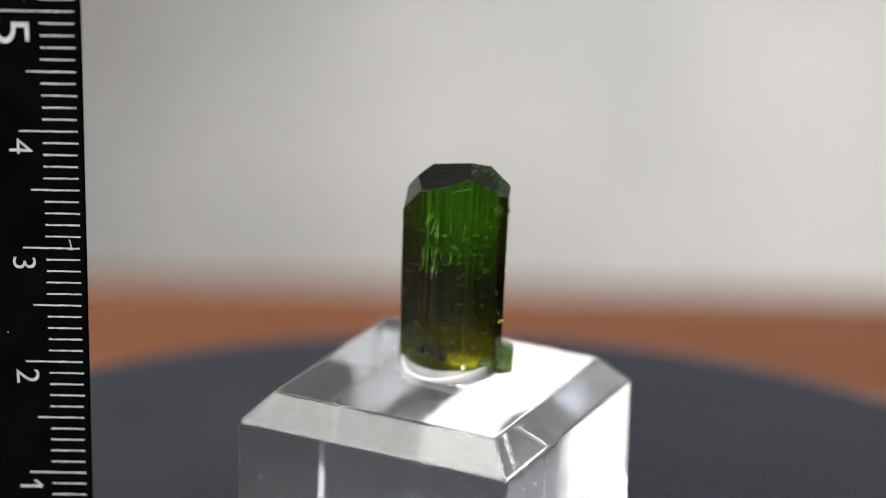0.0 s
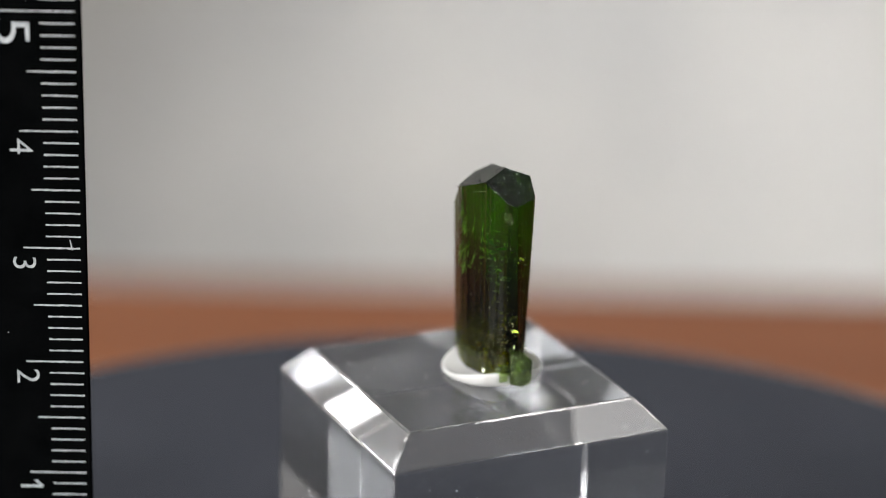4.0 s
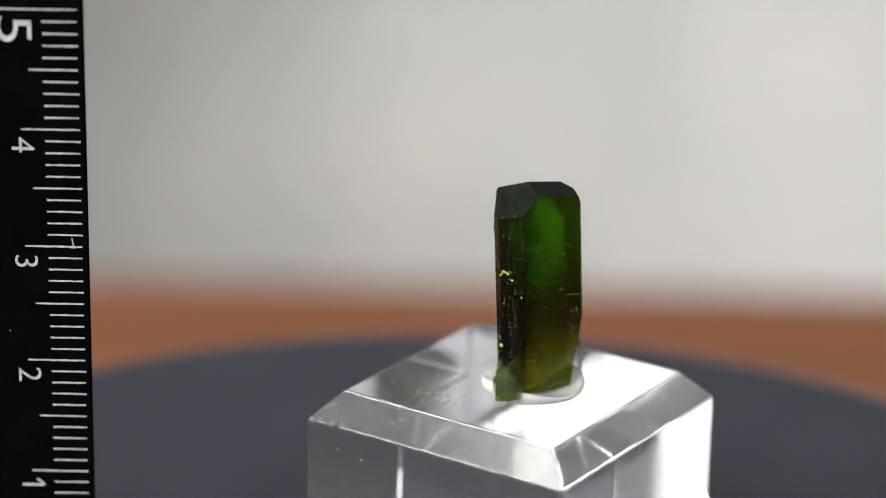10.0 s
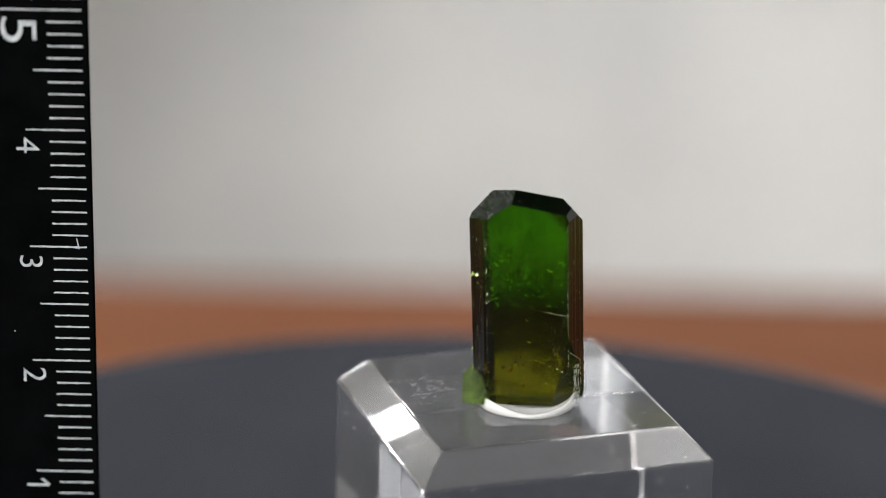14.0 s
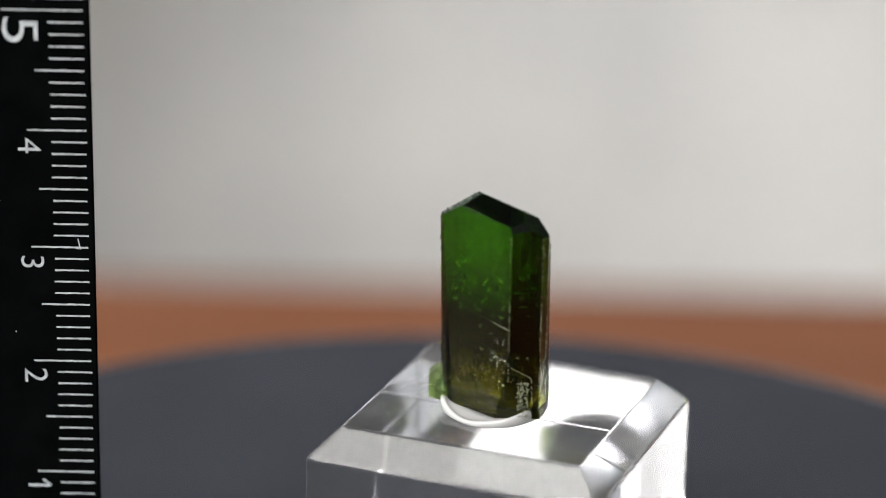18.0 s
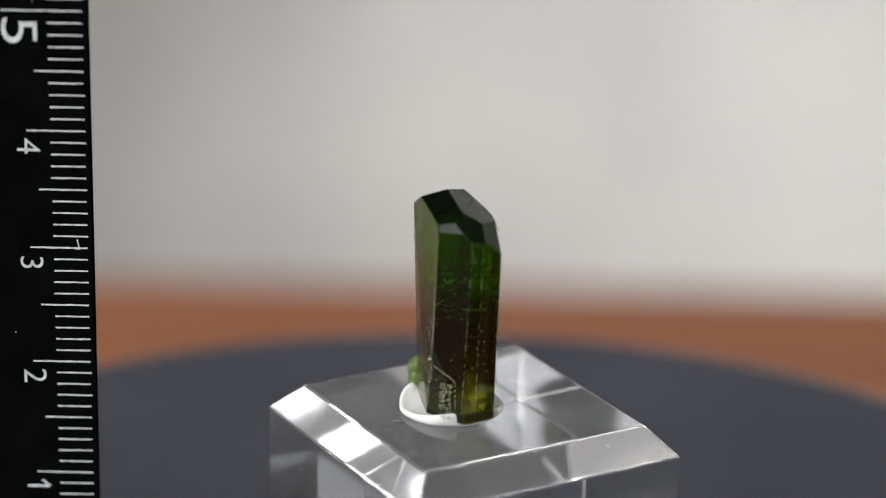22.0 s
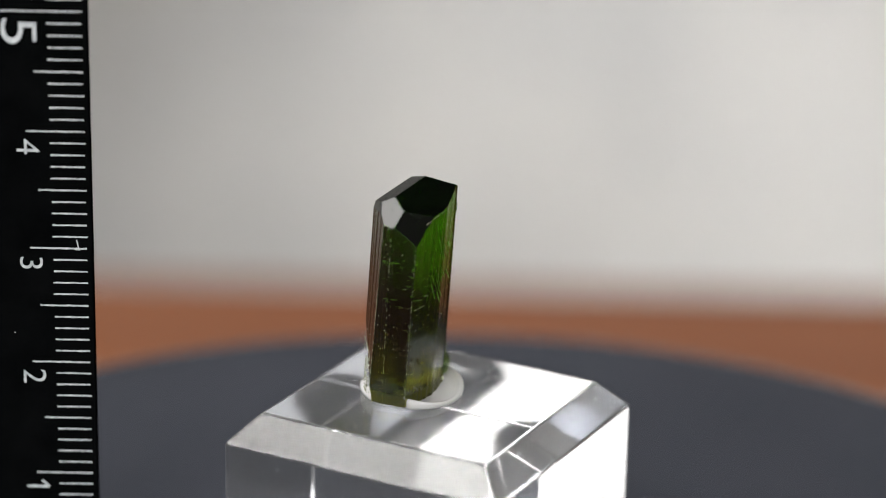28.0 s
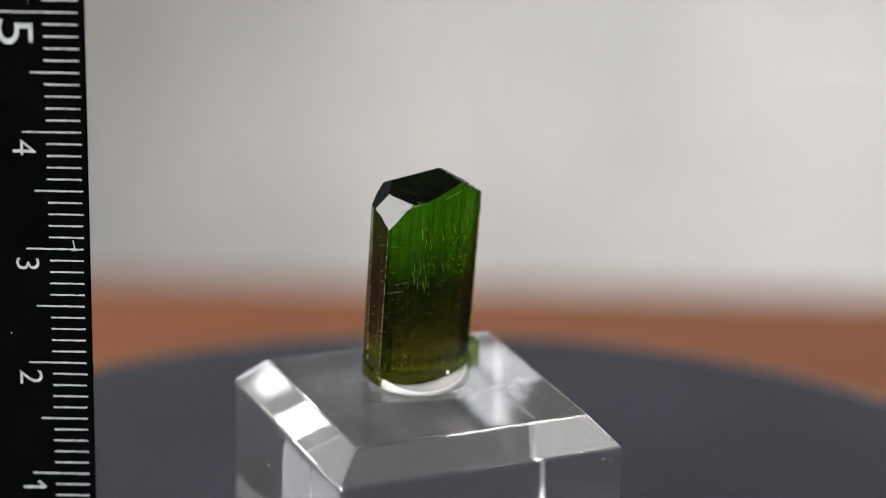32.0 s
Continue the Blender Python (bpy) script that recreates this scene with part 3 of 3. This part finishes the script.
amber = bmesh.new()
for k in range(64):         # brown flakes coloured in place of glints deep in the foot
    p, d, n = face_point(random.choice((6, 6, 7, 8, 9, 3, 4, 2, 2, 2, 2)), random.uniform(0.08, 0.92), random.triangular(1.0, 8.0, 5.0), random.uniform(-0.9, -0.25))
    flake(amber, p, (n + Vector((0, 0, 0.4))).normalized(), random.uniform(0.08, 0.30), random.uniform(0.08, 0.55), 0.35, 0.4)
tagged(part("inner_flake", amber, AMBER, crystal, "amber-brown flakes painted in place of glints inside the foot"), kind="stuff")
streaks = bmesh.new()
for k in range(46):         # upright streaks coloured as light refracted by ribs, under the striated face
    i = random.choice((6, 7, 7, 7, 8))
    p, d, n = face_point(i, random.uniform(0.62, 0.98) if i == 6 else random.uniform(0.02, 0.98), random.uniform(9.5, 15.2), -0.12)
    flake(streaks, p, (n + Vector((0, 0, 0.25))).normalized(), random.uniform(0.025, 0.06), random.uniform(0.6, 3.2), 0.06)
tagged(part("light_streak", streaks, STREAK, crystal, "upright green streaks painted in place of light through the ribs"), kind="stuff")
# flakes for curved cracks, their green sparkle put into the colour
for centre, spread, count in (((9, 0.35, 11.9), 0.75, 26), ((8, 0.8, 10.4), 0.8, 18)):
    spark = bmesh.new()
    for k in range(count):
        i, u, z = centre
        p, d, n = face_point(i, u, z, random.uniform(-0.6, -0.15))
        q = p + (d * random.gauss(0, spread) + Vector((0, 0, random.gauss(0, 0.55)))) * MM
        flake(spark, q, (n + Vector((0, 0, 0.45))).normalized(), random.uniform(0.2, 0.8), random.uniform(0.03, 0.14), 0.3, 0.8)
    part("sparkle", spark, EMERALD, crystal, "green flakes for curved cracks and their painted sparkle")
dark = bmesh.new()
for u, z, w, h in ((0.30, 12.0, 0.35, 0.5), (0.36, 12.3, 0.5, 0.2), (0.28, 14.1, 0.12, 0.9), (0.78, 11.6, 0.22, 0.8), (0.62, 10.9, 0.5, 0.12), (0.33, 13.6, 0.4, 0.1)):
    p, d, n = face_point(2, u, z, -0.15)
    flake(dark, p, n, w, h, 0.1, 0.3)
part("inner_flake", dark, GEM_TOP, crystal, "dark green flaws under the smooth face")
# flakes coloured as refracted green flashes along the crest of the end
for x, y in ((-3.9, 3.15), (-1.9, 2.85)):
    spark = bmesh.new()
    for k in range(9):
        px, py = x + random.uniform(-0.5, 0.5), y + random.uniform(-0.4, 0.12)
        pz = 18.03 + (0.261 * (px + 3.09) + 0.382 * (py - 3.28)) / 0.887 - 0.05
        flake(spark, local(px, py, pz), Vector((-0.261, -0.382, 0.887)), random.uniform(0.12, 0.42), random.uniform(0.05, 0.16), 0.15, 1.5)
    part("sparkle", spark, EMERALD, crystal, "emerald flakes painted in place of a flash under the crest")

# ---- ruler ----
RX, RY = -31.95, -2.28              # its marked edge and its face
R0 = -17.60                         # height of its zero below the block's top
ruler = thing("ruler", None, None, pose(RX * MM, RY * MM, DISC_Z), "upright black ruler with white millimetre marks and numbers", "ruler")
LOW = (R0 + (TOP_Z - DISC_Z) / MM)  # zero above the platter
part("blade", box(-9.6 * MM, 0, 0, 1.0 * MM, 0.15 * MM, (LOW + 56) * MM, 0.12 * MM), RULER, ruler)


def mark_mesh(name, length, width=0.14):
    """A printed line with slightly ragged edges."""
    bm = bmesh.new()
    n = int(length / 0.22)
    rows = []
    for j in range(n + 1):
        x = -length * j / n + (random.uniform(-0.05, 0.05) if j in (0, n) else 0)
        up, low = width / 2 + random.gauss(0, 0.011), -width / 2 + random.gauss(0, 0.011)
        if random.random() < 0.06:
            up *= 0.4
        rows.append([bm.verts.new((x * MM, y * MM, z * MM)) for y, z in ((-0.02, low), (-0.02, up), (0.05, up), (0.05, low))])
    for a, b in zip(rows, rows[1:]):
        for j in range(4):
            bm.faces.new((a[j], a[(j + 1) % 4], b[(j + 1) % 4], b[j]))
    bm.faces.new(rows[0][::-1])
    bm.faces.new(rows[-1])
    bmesh.ops.recalc_face_normals(bm, faces=bm.faces[:])
    return mesh_of(name, bm, MARK)


MARKS = {k: [mark_mesh("mark", length) for _ in range(6)] for k, length in ((1, 2.85), (5, 3.95), (10, 4.75), (50, 6.6))}
for k in range(0, 56):
    ob = new("mark", random.choice(MARKS[50 if k == 50 else 10 if k % 10 == 0 else 5 if k % 5 == 0 else 1]))
    ob.parent = ruler
    ob.location = (-0.42 * MM, 0, (LOW + k * 1.002) * MM)
for x, z, w, h, turn_ in ((-1.2, 30.35, 0.10, 0.95, -12), (-6.6, 22.6, 0.10, 0.08, 0), (-1.4, 30.0, 0.3, 0.12, 20), (-7.6, 34.0, 0.06, 0.06, 0), (-5.5, 48.2, 0.05, 0.05, 0), (-4.4, 50.9, 0.05, 0.07, 0), (-3.9, 5.1, 0.9, 0.03, 4)):
    ob = part("scuff", box(-w / 2 * MM, w / 2 * MM, -0.025 * MM, 0.02 * MM, -h / 2 * MM, h / 2 * MM, 0.01 * MM, 1), MARK, ruler)
    ob.matrix_basis = pose(x * MM, 0, (LOW + z) * MM, 0, turn_, 0)
for k in range(1, 6):
    cu = bpy.data.curves.new("number", "FONT")
    cu.body, cu.size, cu.extrude, cu.align_x, cu.offset = str(k), (4.2 if k == 5 else 2.75) * MM, 0.02 * MM, "LEFT", -0.02 * MM
    tmp = new("number", cu)
    me = bpy.data.meshes.new_from_object(tmp.evaluated_get(bpy.context.evaluated_depsgraph_get()))
    bpy.data.objects.remove(tmp)
    me.materials.append(MARK)
    ob = new("number", me)
    ob.parent = ruler
    ob.matrix_basis = Matrix.Translation((-(6.95 if k == 5 else 6.0) * MM, -0.005 * MM, (LOW + k * 10 - (0.25 if k == 5 else 0.55)) * MM)) @ Matrix(((0, 1, 0, 0), (0, 0, -1, 0), (-1, 0, 0, 0), (0, 0, 0, 1))) @ Matrix.Diagonal((1.3 if k == 5 else 1.05, 1, 1, 1))
flag = bmesh.new()
corners = [flag.verts.new((x * MM, y * MM, z * MM)) for y in (-0.024, 0.02) for x, z in ((0.0, 0.0), (-0.34, 0.02), (-0.86, 0.50), (-0.62, 0.57))]
for ring in ((0, 1, 2, 3), (7, 6, 5, 4), (0, 4, 5, 1), (1, 5, 6, 2), (2, 6, 7, 3), (3, 7, 4, 0)):
    flag.faces.new([corners[j] for j in ring])
bmesh.ops.recalc_face_normals(flag, faces=flag.faces[:])
part("number_stroke", flag, MARK, ruler).matrix_basis = Matrix.Translation((-3.98 * MM, 0, (LOW + 8.75) * MM))


# ---- what moves ----
def motions():
    times = [i for i in range(0, 33)]
    at, slide, rise = (0, 3.5, 7, 10.5, 14, 17, 20, 24, 28, 32), (-0.38, -0.17, 0.02, 0.36, 0.41, 0.26, 0.08, -0.15, -0.02, 0.03), (-0.04, -0.09, -0.10, -0.02, 0.02, 0.01, 0.08, 0.08, 0.01, -0.06)

    def turn(t):
        """The platter's turn, with small offsets fitted to the camera's view."""
        return pose(float(np.interp(t, at, slide)) * MM, 0, float(np.interp(t, at, rise)) * MM, 0, 0, START + SPEED * t)

    walk(platter, [(t, turn(t)) for t in times])
    walk(block, [(t, turn(t) @ pose(BCX * MM, BCY * MM, DISC_Z + 0.03 * MM)) for t in times])
    walk(putty, [(t, turn(t) @ pose(PX * MM, PY * MM, TOP_Z)) for t in times])
    walk(crystal, [(t, turn(t) @ pose(GX * MM, GY * MM, TOP_Z + GZ * MM)) for t in times])
    sway = [(0, 0, 0), (3, 1, 0), (5.5, 0, 0.5), (7.5, 4, 1.5), (9, 3, 2.5), (10, 4, 3), (12, 8, 3), (14.5, 13, 2.5), (17, 13.5, 2), (19, 16, 2), (20, 16, 2),
            (22, 13.5, 1), (23, 12.5, 0.5), (25, 17, 0.5), (27.5, 13.5, 0), (29, 10.5, 0), (30, 9, -0.5), (31, 8.5, -1), (32, 6, -1.5)]
    walk(ruler, [(t, pose((RX + 0.17 + x / 21.5) * MM, RY * MM, DISC_Z + z / 20.3 * MM, 0, -0.24, 0)) for t, x, z in sway])


motions()
